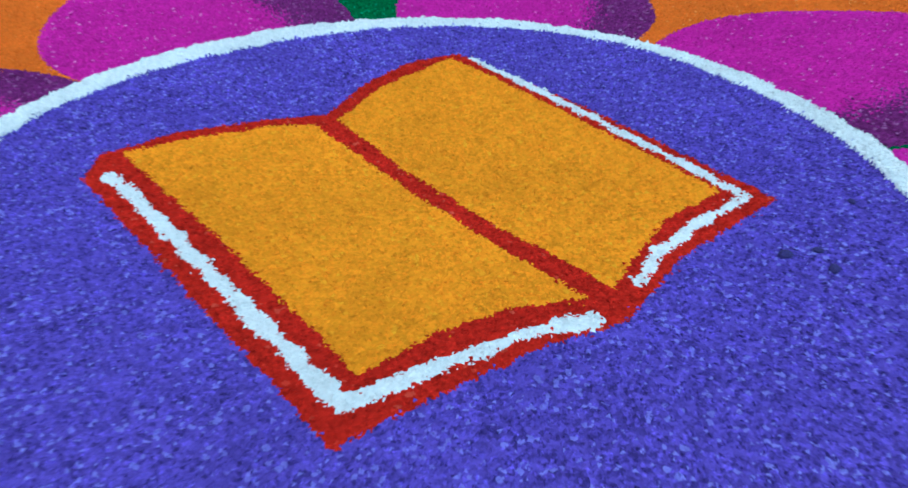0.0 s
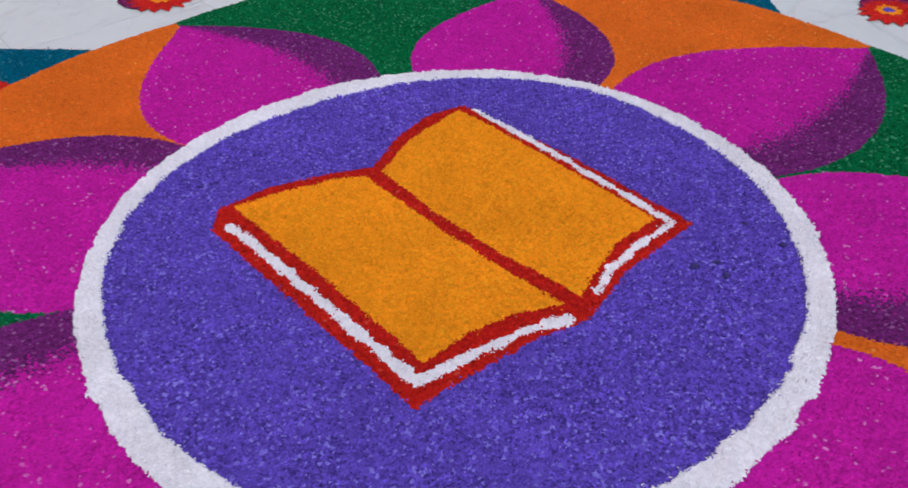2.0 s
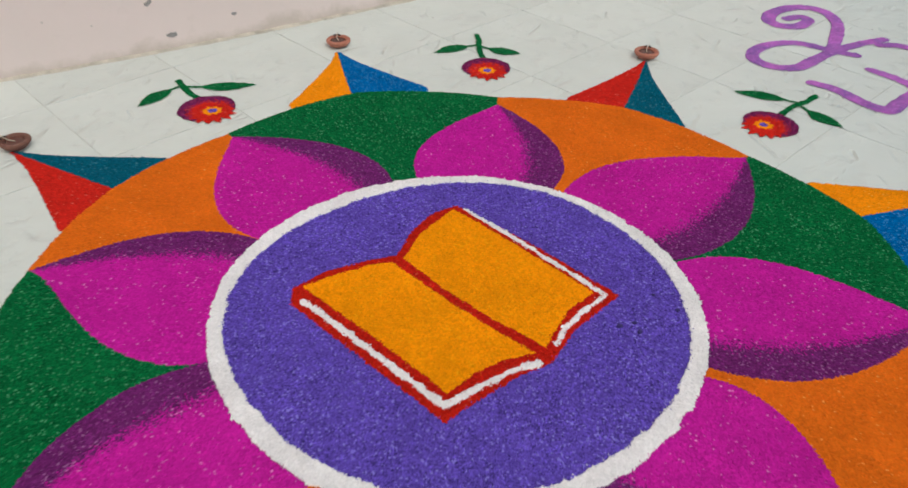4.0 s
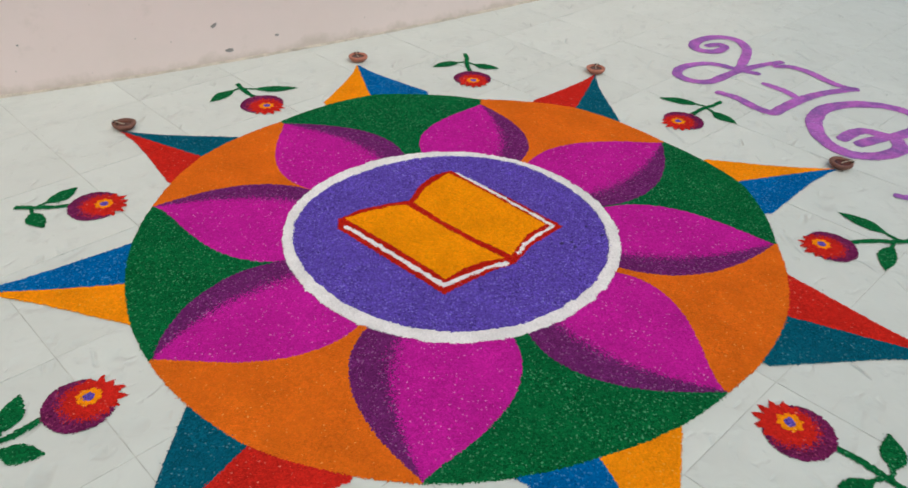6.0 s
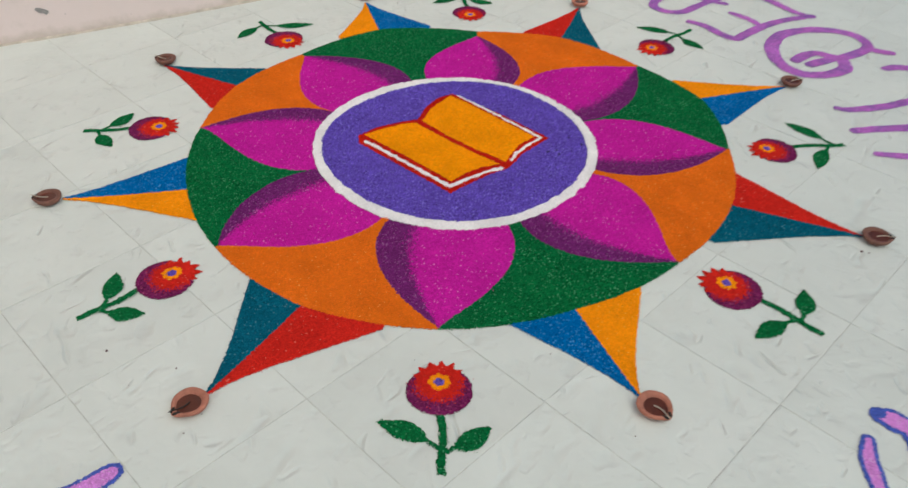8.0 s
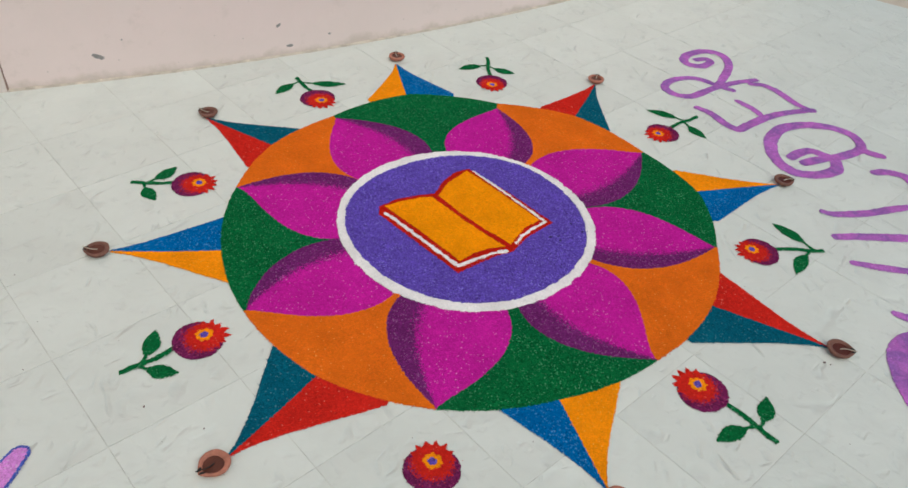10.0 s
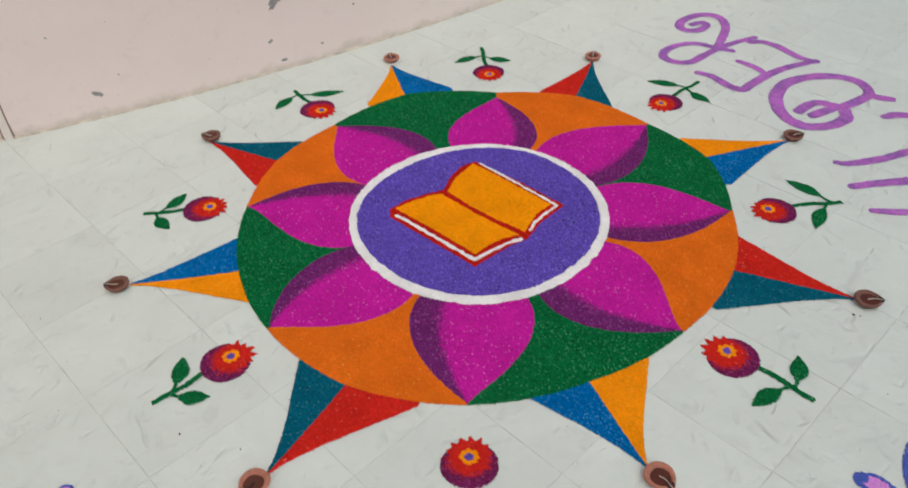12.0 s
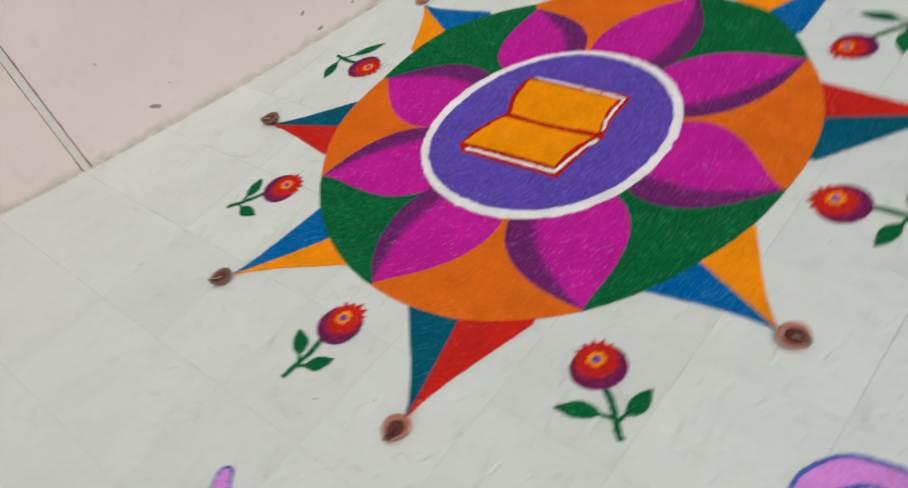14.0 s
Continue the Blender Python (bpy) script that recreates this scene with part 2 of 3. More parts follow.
def smooth_line(points, n=8):
    """A Catmull-Rom curve through a few points."""
    p = [np.array(q, float) for q in points]
    p = [2 * p[0] - p[1], *p, 2 * p[-1] - p[-2]]
    out = []
    for a, b, c, d in zip(p, p[1:], p[2:], p[3:]):
        for s in np.linspace(0, 1, n, endpoint=False):
            out.append(tuple(0.5 * (2 * b + (c - a) * s + (2 * a - 5 * b + 4 * c - d) * s * s + (3 * b - a - 3 * c + d) * s**3)))
    return out + [tuple(p[-2])]


def sprinkle(x0, x1, y0, y1, step, label_of, depth, seed, grain=0.0011, warp=0.0016, loose=0, size=(0.0008, 0.0016)):
    """Powder strewn on the floor: a fine, uneven sheet, cut into one mesh per colour field, with loose grains
    lying on it, as many as loose for each square metre. label_of(x, y) gives each place its field
    (0: bare floor); depth maps a field to its height."""
    rs = np.random.RandomState(seed)
    nx, ny = int((x1 - x0) / step) + 1, int((y1 - y0) / step) + 1
    cx, cy = np.meshgrid(x0 + (np.arange(nx) + 0.5) * step, y0 + (np.arange(ny) + 0.5) * step, indexing="ij")
    wx = warp * (lattice_noise(cx, cy, 0.006, seed) + 0.9 * lattice_noise(cx, cy, 0.022, seed + 1)) + rs.normal(0, grain, cx.shape)
    wy = warp * (lattice_noise(cx, cy, 0.006, seed + 2) + 0.9 * lattice_noise(cx, cy, 0.022, seed + 3)) + rs.normal(0, grain, cx.shape)
    lab = label_of(cx + wx, cy + wy)
    high = np.zeros(lab.shape)
    for k, h in depth.items():
        high[lab == k] = h
    pad = np.pad(high, 1)
    vz = (pad[:-1, :-1] + pad[1:, :-1] + pad[:-1, 1:] + pad[1:, 1:]) / 4
    vx, vy = np.meshgrid(x0 + np.arange(nx + 1) * step, y0 + np.arange(ny + 1) * step, indexing="ij")
    vz = 0.0004 + vz * (1 + 0.22 * lattice_noise(vx, vy, 0.011, seed + 4)) + np.abs(rs.normal(0, 0.22 * step, vz.shape)) * (vz > 0)
    vx = vx + rs.uniform(-0.36, 0.36, vx.shape) * step
    vy = vy + rs.uniform(-0.36, 0.36, vy.shape) * step
    flat = np.stack([vx, vy, vz], -1).reshape(-1, 3)
    index = np.arange((nx + 1) * (ny + 1)).reshape(nx + 1, ny + 1)
    # loose grains: small three-sided crystals, some of them a little past the edge of their field
    count = int(loose * (x1 - x0) * (y1 - y0))
    gx, gy = rs.uniform(x0, x1, count), rs.uniform(y0, y1, count)
    slip = rs.normal(0, 1, (2, count)) * np.where(rs.rand(count) < 0.06, 0.0032, 0.0011)
    glab = label_of(gx + slip[0], gy + slip[1])
    gi, gj = np.clip(((gx - x0) / step).astype(int), 0, nx - 1), np.clip(((gy - y0) / step).astype(int), 0, ny - 1)
    gz = vz[gi, gj]
    gr = rs.uniform(*size, count)
    turn = rs.uniform(0, 2 * math.pi, count)
    tone = rs.rand(count)
    meshes = {}
    for k in depth:
        i, j = np.nonzero(lab == k)
        if not len(i):
            continue
        quads = np.stack([index[i, j], index[i + 1, j], index[i + 1, j + 1], index[i, j + 1]], 1)
        used, faces = np.unique(quads, return_inverse=True)
        own = np.nonzero(glab == k)[0]
        corner = []
        for q in range(3):
            a = turn[own] + q * 2.09 + rs.uniform(-0.5, 0.5, len(own))
            r = gr[own] * rs.uniform(0.75, 1.2, len(own))
            corner.append(np.stack([gx[own] + r * np.cos(a), gy[own] + r * np.sin(a), gz[own] + rs.uniform(-0.0001, 0.0004, len(own))], 1))
        tip = np.stack([gx[own] + gr[own] * rs.uniform(-0.4, 0.4, len(own)), gy[own] + gr[own] * rs.uniform(-0.4, 0.4, len(own)), gz[own] + 0.0003 + gr[own] * rs.uniform(0.25, 0.60, len(own))], 1)
        crystals = np.stack([*corner, tip], 1).reshape(-1, 3)
        at = len(used) + 4 * np.arange(len(own))
        sides = np.concatenate([np.stack([at + q, at + (q + 1) % 3, at + 3], 1) for q in range(3)])
        me = bpy.data.meshes.new("powder")
        me.from_pydata(np.concatenate([flat[used], crystals]).tolist(), [], faces.reshape(-1, 4).tolist() + sides.tolist())
        shade = me.attributes.new("tone", "FLOAT", "FACE")
        shade.data.foreach_set("value", np.concatenate([np.full(len(i), 0.5), np.tile(tone[own], 3)]).astype(np.float32))
        meshes[k] = me
    return meshes


def laid(name, me, material, parent=None, label=""):
    me.name = name
    me.materials.append(material)
    ob = new(name, me)
    ob.parent = parent
    return tagged(ob, label)


# ---------------------------------------------------------------- floor and walls
def wall_slope(x):
    """The wall bows gently, and runs straight on past its bowed stretch."""
    return 0.754 + 0.1911 * min(max(x, -2.1), 1.0)


def wall_line(x):
    c = min(max(x, -2.1), 1.0)
    return 1.449 + 0.754 * c + 0.0955 * c * c + wall_slope(x) * (x - c)


TILE_SIDE, NODE, LAY = 0.3040, (-0.291, -0.8815), 44.5      # a tile corner, and the way of the joints
APRON, FALL = 3.237, 0.559                        # the tiled floor ends along y = APRON - FALL * x

bm = bmesh.new()
corners = [(-3.4, -4.2), (5.4, -4.2), (5.4, APRON - FALL * 5.4), (0.9, APRON - FALL * 0.9), (-3.4, 3.35)]
lower = [bm.verts.new((x, y, -0.06)) for x, y in corners]
upper = [bm.verts.new((x, y, -0.0016)) for x, y in corners]
bm.faces.new(upper)
bm.faces.new(lower[::-1])
for k in range(5):
    bm.faces.new((lower[k], lower[(k + 1) % 5], upper[(k + 1) % 5], upper[k]))
floor = tagged(part("floor", bm, GROUT), "pale marbled ceramic tile floor with thin grey joints", "floor", kind="structure")

bm = bmesh.new()
bmesh.ops.create_grid(bm, x_segments=8, y_segments=8, size=900, matrix=Matrix.Translation((0, 0, -0.022)))
tagged(part("ground", bm, CEMENT), "bare beige cement ground beyond the tiles", "ground", kind="structure")

# the wall: a slightly bowed, thick plastered wall
bm = bmesh.new()
rings = []
for k in range(57):
    x = -3.6 + 5.4 * k / 56
    y, slope = wall_line(x), wall_slope(x)
    nx, ny = -slope / math.hypot(1, slope), 1 / math.hypot(1, slope)
    rings.append([bm.verts.new(p) for p in ((x, y, -0.04), (x, y, 6.6), (x + 0.23 * nx, y + 0.23 * ny, 6.6), (x + 0.23 * nx, y + 0.23 * ny, -0.04))])
for a, b in zip(rings, rings[1:]):
    for k in range(4):
        bm.faces.new((a[k], b[k], b[(k + 1) % 4], a[(k + 1) % 4]))
bm.faces.new(rings[0][::-1])
bm.faces.new(rings[-1])
bmesh.ops.recalc_face_normals(bm, faces=bm.faces)
wall = tagged(part("wall_north", bm, WALL), "pale pink distempered plaster wall with mud-stained foot", "wall", kind="structure")

# an added wall, out of sight, that blocks western sky to darken the left floor
bm = bmesh.new()
box(bm, -2.45, -2.22, -4.1, 0.28, -0.04, 6.6)
tagged(part("sky_blocker_west", bm, WALL), "added plain pink wall, out of sight, that blocks sky light from the west", "wall", kind="structure")

# a thin bead of dirt and mortar where wall and floor meet
bm = bmesh.new()
prof = []
rs = np.random.RandomState(5)
for k in range(240):
    x = -3.3 + 5.0 * k / 239
    y = wall_line(x)
    w = 0.007 + 0.004 * rs.rand()
    prof.append([bm.verts.new(p) for p in ((x, y + 0.004, 0.004 + 0.004 * rs.rand()), (x + 0.3 * w, y - 0.6 * w, 0.003), (x + 0.5 * w, y - w, 0.0003))])
for a, b in zip(prof, prof[1:]):
    for k in range(2):
        bm.faces.new((a[k], a[k + 1], b[k + 1], b[k]))
DIRT = plain("brown_dirt", (0.54, 0.48, 0.41), 0.95, 25, 0.35, 0.5)
tagged(part("trim", bm, DIRT), "rough mortar bead along the foot of the wall", "trim", kind="structure")


def on_wall(x, z, out=0.0):
    """The pose of a thing on the wall's face at x, facing out of it."""
    slope = wall_slope(x)
    turn = math.degrees(math.atan(slope))
    s = math.hypot(1, slope)
    return pose(x + out * slope / s, wall_line(x) - out / s, z, 0, 0, turn)


# cable trunking that runs up the wall
bm = bmesh.new()
box(bm, -0.013, 0.013, -0.011, 0.002, 0.001, 6.59)
bmesh.ops.bevel(bm, geom=[e for e in bm.edges if abs(e.verts[0].co.z - e.verts[1].co.z) > 1], offset=0.003, segments=2, affect="EDGES")
trunk = tagged(new("cable_trunking"), "pale plastic cable trunking with brown shadow and dirt strips along both edges", "trunking")
part("cover", bm, TRUNKING, trunk)
for side in (-1, 1):       # brown strips stand in for the dirty shadow gap between trunking and wall
    bm = bmesh.new()
    rs = np.random.RandomState(15 + side)
    strip = []
    for k in range(60):
        wide = 0.0035 + 0.003 * rs.rand() + 0.004 * math.exp(-k / 2.0)
        z = 0.001 + 1.2 * k / 59
        strip.append([bm.verts.new((side * u, v, z)) for u, v in ((0.0125, -0.006), (0.0128 + 0.5 * wide, -0.003), (0.0128 + wide, 0.0015))])
    for a, b in zip(strip, strip[1:]):
        for k in range(2):
            bm.faces.new((a[k], a[k + 1], b[k + 1], b[k]))
    part("gap_shade_strip", bm, GAP_SHADE, trunk, "brown strip for the shadow and dirt in the gap")
trunk.matrix_basis = on_wall(-1.608, 0.0)

# bare patches where the paint has come off
for n, (x, z, w, h, lean) in enumerate(((-1.320, 0.089, 0.042, 0.017, -28), (-0.731, 0.037, 0.028, 0.014, 5), (-0.766, 0.124, 0.020, 0.012, 25),
                                        (-0.725, 0.275, 0.090, 0.034, 45), (-1.407, 0.320, 0.009, 0.006, 0), (-0.468, 0.181, 0.010, 0.007, 0),
                                        (-1.246, 0.143, 0.007, 0.005, 0), (-0.595, 0.061, 0.014, 0.008, 0))):
    bm = bmesh.new()
    rs = np.random.RandomState(40 + n)
    rim = []
    for k in range(18):
        a = 2 * math.pi * k / 18
        r = 1 + 0.28 * rs.uniform(-1, 1)
        rim.append((0.5 * w * r * math.cos(a), 0.5 * h * r * math.sin(a)))
    c, s = math.cos(radians(lean)), math.sin(radians(lean))
    ring_out = [bm.verts.new((c * u - s * v, 0.001, s * u + c * v)) for u, v in rim]
    ring_in = [bm.verts.new((0.86 * (c * u - s * v), -0.0022, 0.86 * (s * u + c * v))) for u, v in rim]
    for k in range(18):
        bm.faces.new((ring_out[k], ring_out[(k + 1) % 18], ring_in[(k + 1) % 18], ring_in[k]))
    bm.faces.new(ring_in)
    ob = part("plaster_patch", bm, CHIP)
    ob.matrix_basis = on_wall(x, z)
    tagged(ob, "small grey bare patch on the pink plaster wall", "wall patch", "patches on the wall")

# ---------------------------------------------------------------- the rangoli


def ring_radius(a, outer):
    """The hand-drawn ring: its edges, from the origin, a little oval and off centre."""
    waves = ((-0.0119, -0.0052), (0.0011, 0.0017), (-0.0008, 0.0018), (0.0020, -0.0006)) if outer else ((-0.0105, -0.0024), (0.0014, 0.0038), (-0.0035, 0.0002), (0.0036, -0.0019))
    return (0.3747 if outer else 0.3484) + sum(c * np.cos((k + 1) * a) + q * np.sin((k + 1) * a) for k, (c, q) in enumerate(waves))


# tips of the petals and of the points, as (degrees, metres) from the origin, counter-clockwise
PETALS = [(-94.4, 0.704, 1.01, 0.97, 1.05, 1.24), (-45.9, 0.682, 1.05, 1.07, 1.05, 1.58),
          (-1.4, 0.717, 0.85, 0.93, 1.05, 1.24), (39.6, 0.731, 0.93, 0.98, 1.05, 1.24),
          (84.3, 0.681, 0.94, 0.95, 1.05, 1.24), (133.7, 0.701, 1.00, 1.05, 1.05, 1.24),
          (175.3, 0.704, 0.86, 1.18, 1.05, 1.55), (219.5, 0.707, 0.87, 1.00, 0.90, 1.24)]   # and the fullness and the taper of either side
POINTS = [(-70.2, 0.917, -83.4, -70.6, -56.8), (-22.8, 0.997, -35.8, -22.7, -10.3), (19.2, 1.046, 8.9, 20.2, 29.4), (64.5, 1.023, 51.9, 62.5, 72.0),
          (108.9, 0.992, 97.2, 110.1, 120.7), (154.6, 0.988, 144.9, 155.2, 166.1), (196.2, 0.981, 187.4, 199.2, 210.0), (241.6, 0.982, 231.2, 242.4, 256.7)]
EDGE_A = [-94.4, -70.3, -46.1, -22.6, -0.9, 19.0, 39.8, 62.6, 84.5, 109.2, 134.3, 154.9, 175.1, 197.8, 219.8, 242.4, 265.6]
EDGE_R = [0.706, 0.683, 0.684, 0.711, 0.722, 0.763, 0.740, 0.759, 0.716, 0.763, 0.716, 0.722, 0.707, 0.707, 0.713, 0.722, 0.706]

# the open book in the middle
BOOK = [(-0.273, 0.028), (-0.269, -0.011), (-0.027, -0.237), (0.022, -0.194), (0.071, -0.154), (0.121, -0.125), (0.136, -0.100), (0.163, -0.055), (0.241, 0.027), (0.117, 0.153), (-0.017, 0.272), (-0.064, 0.240), (-0.096, 0.184), (-0.116, 0.118), (-0.168, 0.101), (-0.226, 0.073)]
PAGE_A = [(-0.260, 0.033), (-0.196, 0.071), (-0.154, 0.093), (-0.121, 0.100), (-0.041, 0.019), (0.032, -0.048), (0.100, -0.105), (0.054, -0.121), (0.012, -0.147), (-0.025, -0.186), (-0.132, -0.081)]
PAGE_B = [(-0.103, 0.111), (-0.079, 0.183), (-0.023, 0.259), (0.048, 0.191), (0.202, 0.034), (0.156, -0.013), (0.135, -0.054), (0.117, -0.093), (0.040, -0.034), (-0.035, 0.034)]
FORE_A = [(-0.251, -0.003), (-0.140, -0.105), (-0.027, -0.210), (0.024, -0.170), (0.068, -0.140), (0.103, -0.126)]
FORE_B = [(-0.002, 0.259), (0.107, 0.147), (0.219, 0.028), (0.170, -0.024), (0.147, -0.055), (0.131, -0.086)]


CLODS = [(0.231, -0.044, 0.0042), (0.254, -0.036, 0.0032), (0.259, -0.056, 0.0038), (0.326, -0.005, 0.0034), (0.295, 0.031, 0.0026), (-0.289, -0.234, 0.0026)]      # place and radius


def heart(x, y):
    """1 disc, 2 ring, 3 red outline, 4 and 5 pages, 6 and 7 page edges."""
    r, a = np.hypot(x, y), np.arctan2(y, x)
    lump = 0.0018 * lattice_noise(x, y, 0.016, 71) + 0.0008 * lattice_noise(x, y, 0.006, 72)
    lab = np.where(r < ring_radius(a, False) + lump, 1, np.where(r < ring_radius(a, True) - lump, 2, 0))
    lab[inside(x, y, BOOK)] = 3
    lab[inside(x, y, PAGE_A)] = 4
    lab[inside(x, y, PAGE_B)] = 5
    for k, line in ((6, FORE_A), (7, FORE_B)):
        d, s = away(x, y, line)
        lab[d < (0.0058 if k == 6 else 0.0042) + 0.0022 * lattice_noise(x, y, 0.012, 77)] = k
    return lab


def petal_half(s, shaded, taper):
    """Half the angle that a petal spans on its shaded or its plain side, from its tip (0) to the ring (1)."""
    s = np.clip(s, 0, 1)
    return 22.0 * np.sin(0.5 * np.pi * s**taper) if shaded else 21.4 * np.sin(0.5 * np.pi * s) ** taper


def bloom(x, y):
    """10.. petals, 20.. their shaded sides, 30.. fields between, 40.. and 50.. halves of the points."""
    r, a = np.hypot(x, y), np.degrees(np.arctan2(y, x))
    a = np.where(a < -94.4, a + 360, a)
    edge = np.interp(a, EDGE_A, EDGE_R)
    lab = np.zeros(x.shape, int)
    body = (r < edge) & (r > ring_radius(np.radians(a), True) - 0.007)
    tips = [p[0] for p in PETALS] + [265.6]
    for k in range(8):
        lab[body & (a >= tips[k]) & (a < tips[k + 1])] = 30 + k
    for k, (at, tip, full_a, full_b, taper_a, taper_b) in enumerate(PETALS):
        off = (a - at + 180) % 360 - 180
        s = (tip - r) / (tip - 0.385)
        half = petal_half(s, True, taper_a) * full_a
        inner = body & (r < tip) & (off > -half) & (off < petal_half(s, False, taper_b) * full_b)
        lab[inner] = 10 + k
        soft = np.random.RandomState(60 + k).normal(0, 1.5, x.shape) * np.clip(s + 0.1, 0.2, 1)
        lab[inner & (off < -half * (0.42 + 0.10 * s) + soft)] = 20 + k
    for k, (at, tip, lo, mid, hi) in enumerate(POINTS):
        tip += 0.009
        base = np.interp(np.where(at > 265.6, at - 360, at), EDGE_A, EDGE_R)
        s = np.clip((r - base) / (tip - base), 0, 1)
        off = (a - at + 180) % 360 - 180
        for first, side, far in ((40, -1, at - lo), (50, 1, hi - at)):
            lean = (mid - at) * (1 - s)
            wide = far * (0.33 * (1 - s) + 0.67 * (1 - s) ** 1.9) + 0.25
            seg = (r >= edge) & (r < tip) & (np.abs(off) < 30)
            lab[seg & ((off < lean) & (off > -wide) if side < 0 else (off >= lean) & (off < wide))] = first + k
    return lab


rangoli = tagged(new("rangoli"), "large round rangoli of coloured powder on the tiled floor", "rangoli")
m = sprinkle(-0.41, 0.385, -0.405, 0.390, 0.0016, heart, {1: 0.0018, 2: 0.0052, 3: 0.0028, 4: 0.0024, 5: 0.0024, 6: 0.0038, 7: 0.0036}, 11, 0.0006, 0.0015, 150000, (0.0011, 0.0023))
laid("disc", m[1], VIOLET, rangoli, "violet-blue powder disc")
laid("ring", m[2], WHITE, rangoli, "thick white powder ring")
book = laid("book_drawing", m[3], RED, rangoli, "open book drawn in red powder")
laid("page", m[4], PAGE, book, "golden yellow powder page")
laid("page", m[5], PAGE, book, "golden yellow powder page")
laid("page_edge", m[6], WHITE, book, "white powder page edge")
laid("page_edge", m[7], WHITE, book, "white powder page edge")

# a few dark clods of powder on the disc and the ring
CLOD = plain("dark_violet_clod", (0.045, 0.030, 0.150), 0.95, 300, 0.3, 0.4)
rs = np.random.RandomState(63)
for x, y, r in CLODS:
    bm = bmesh.new()
    bmesh.ops.create_icosphere(bm, subdivisions=2, radius=r, matrix=pose(x, y, 0.0022 + 0.3 * r, 0, 0, rs.uniform(0, 360)) @ Matrix.Diagonal((1.3, 0.95, 0.7, 1)))
    for v in bm.verts:
        v.co += Vector(rs.normal(0, 0.10 * r, 3))
    part("clod", bm, CLOD, rangoli, "dark violet clod of powder")

depth = {first + k: 0.0020 for first in (30, 10, 20, 40, 50) for k in range(8)}
m = sprinkle(-1.04, 1.07, -0.93, 1.04, 0.0020, bloom, depth, 23, 0.0006, 0.0008, 105000, (0.0010, 0.0020))
for k in range(8):
    petal = laid("petal", m[10 + k], MAGENTA, rangoli, "magenta powder petal")
    laid("shade", m[20 + k], PLUM, petal, "dark plum powder shading")
    laid("field", m[30 + k], (GREEN, ORANGE)[k % 2], rangoli, ("dark green powder field", "orange powder field")[k % 2])
    laid("point", m[40 + k], (BLUE, TEAL)[k % 2], rangoli, ("blue powder half of a point", "teal powder half of a point")[k % 2])
    laid("point", m[50 + k], (AMBER, SCARLET)[k % 2], rangoli, ("amber powder half of a point", "red powder half of a point")[k % 2])

# ---------------------------------------------------------------- powder flowers round it
LEAF_WIDE = 0.0205
LEAF_OUT = (0.0, 0.010, 0.034, 0.0, 0.0, 0.0, 0.0, 0.007)      # how much farther out the leaves of a flower grow
FLOWERS = [  # place of the eye, heading of the stem, its length, size and sideways shift of the head, tips of the two leaves along and across the stem
    (-0.052, -0.842, -88.1, 0.200, 1.000, 0.000, 0.106, 0.083, 0.090, 0.108), (0.566, -0.555, -45.5, 0.216, 1.040, -0.013, 0.122, 0.092, 0.122, 0.106),
    (0.824, -0.007, 5.7, 0.222, 0.980, -0.014, 0.092, 0.120, 0.078, 0.104), (0.638, 0.608, 41.6, 0.228, 0.970, -0.009, 0.098, 0.126, 0.128, 0.112),
    (0.049, 0.853, 96.5, 0.228, 0.970, 0.000, 0.118, 0.112, 0.100, 0.093), (-0.551, 0.619, 130.0, 0.192, 1.020, 0.005, 0.119, 0.114, 0.066, 0.130),
    (-0.817, 0.066, 189.8, 0.196, 1.020, 0.008, 0.114, 0.084, 0.079, 0.080), (-0.624, -0.541, 224.8, 0.206, 1.020, 0.010, 0.099, 0.072, 0.082, 0.077)]
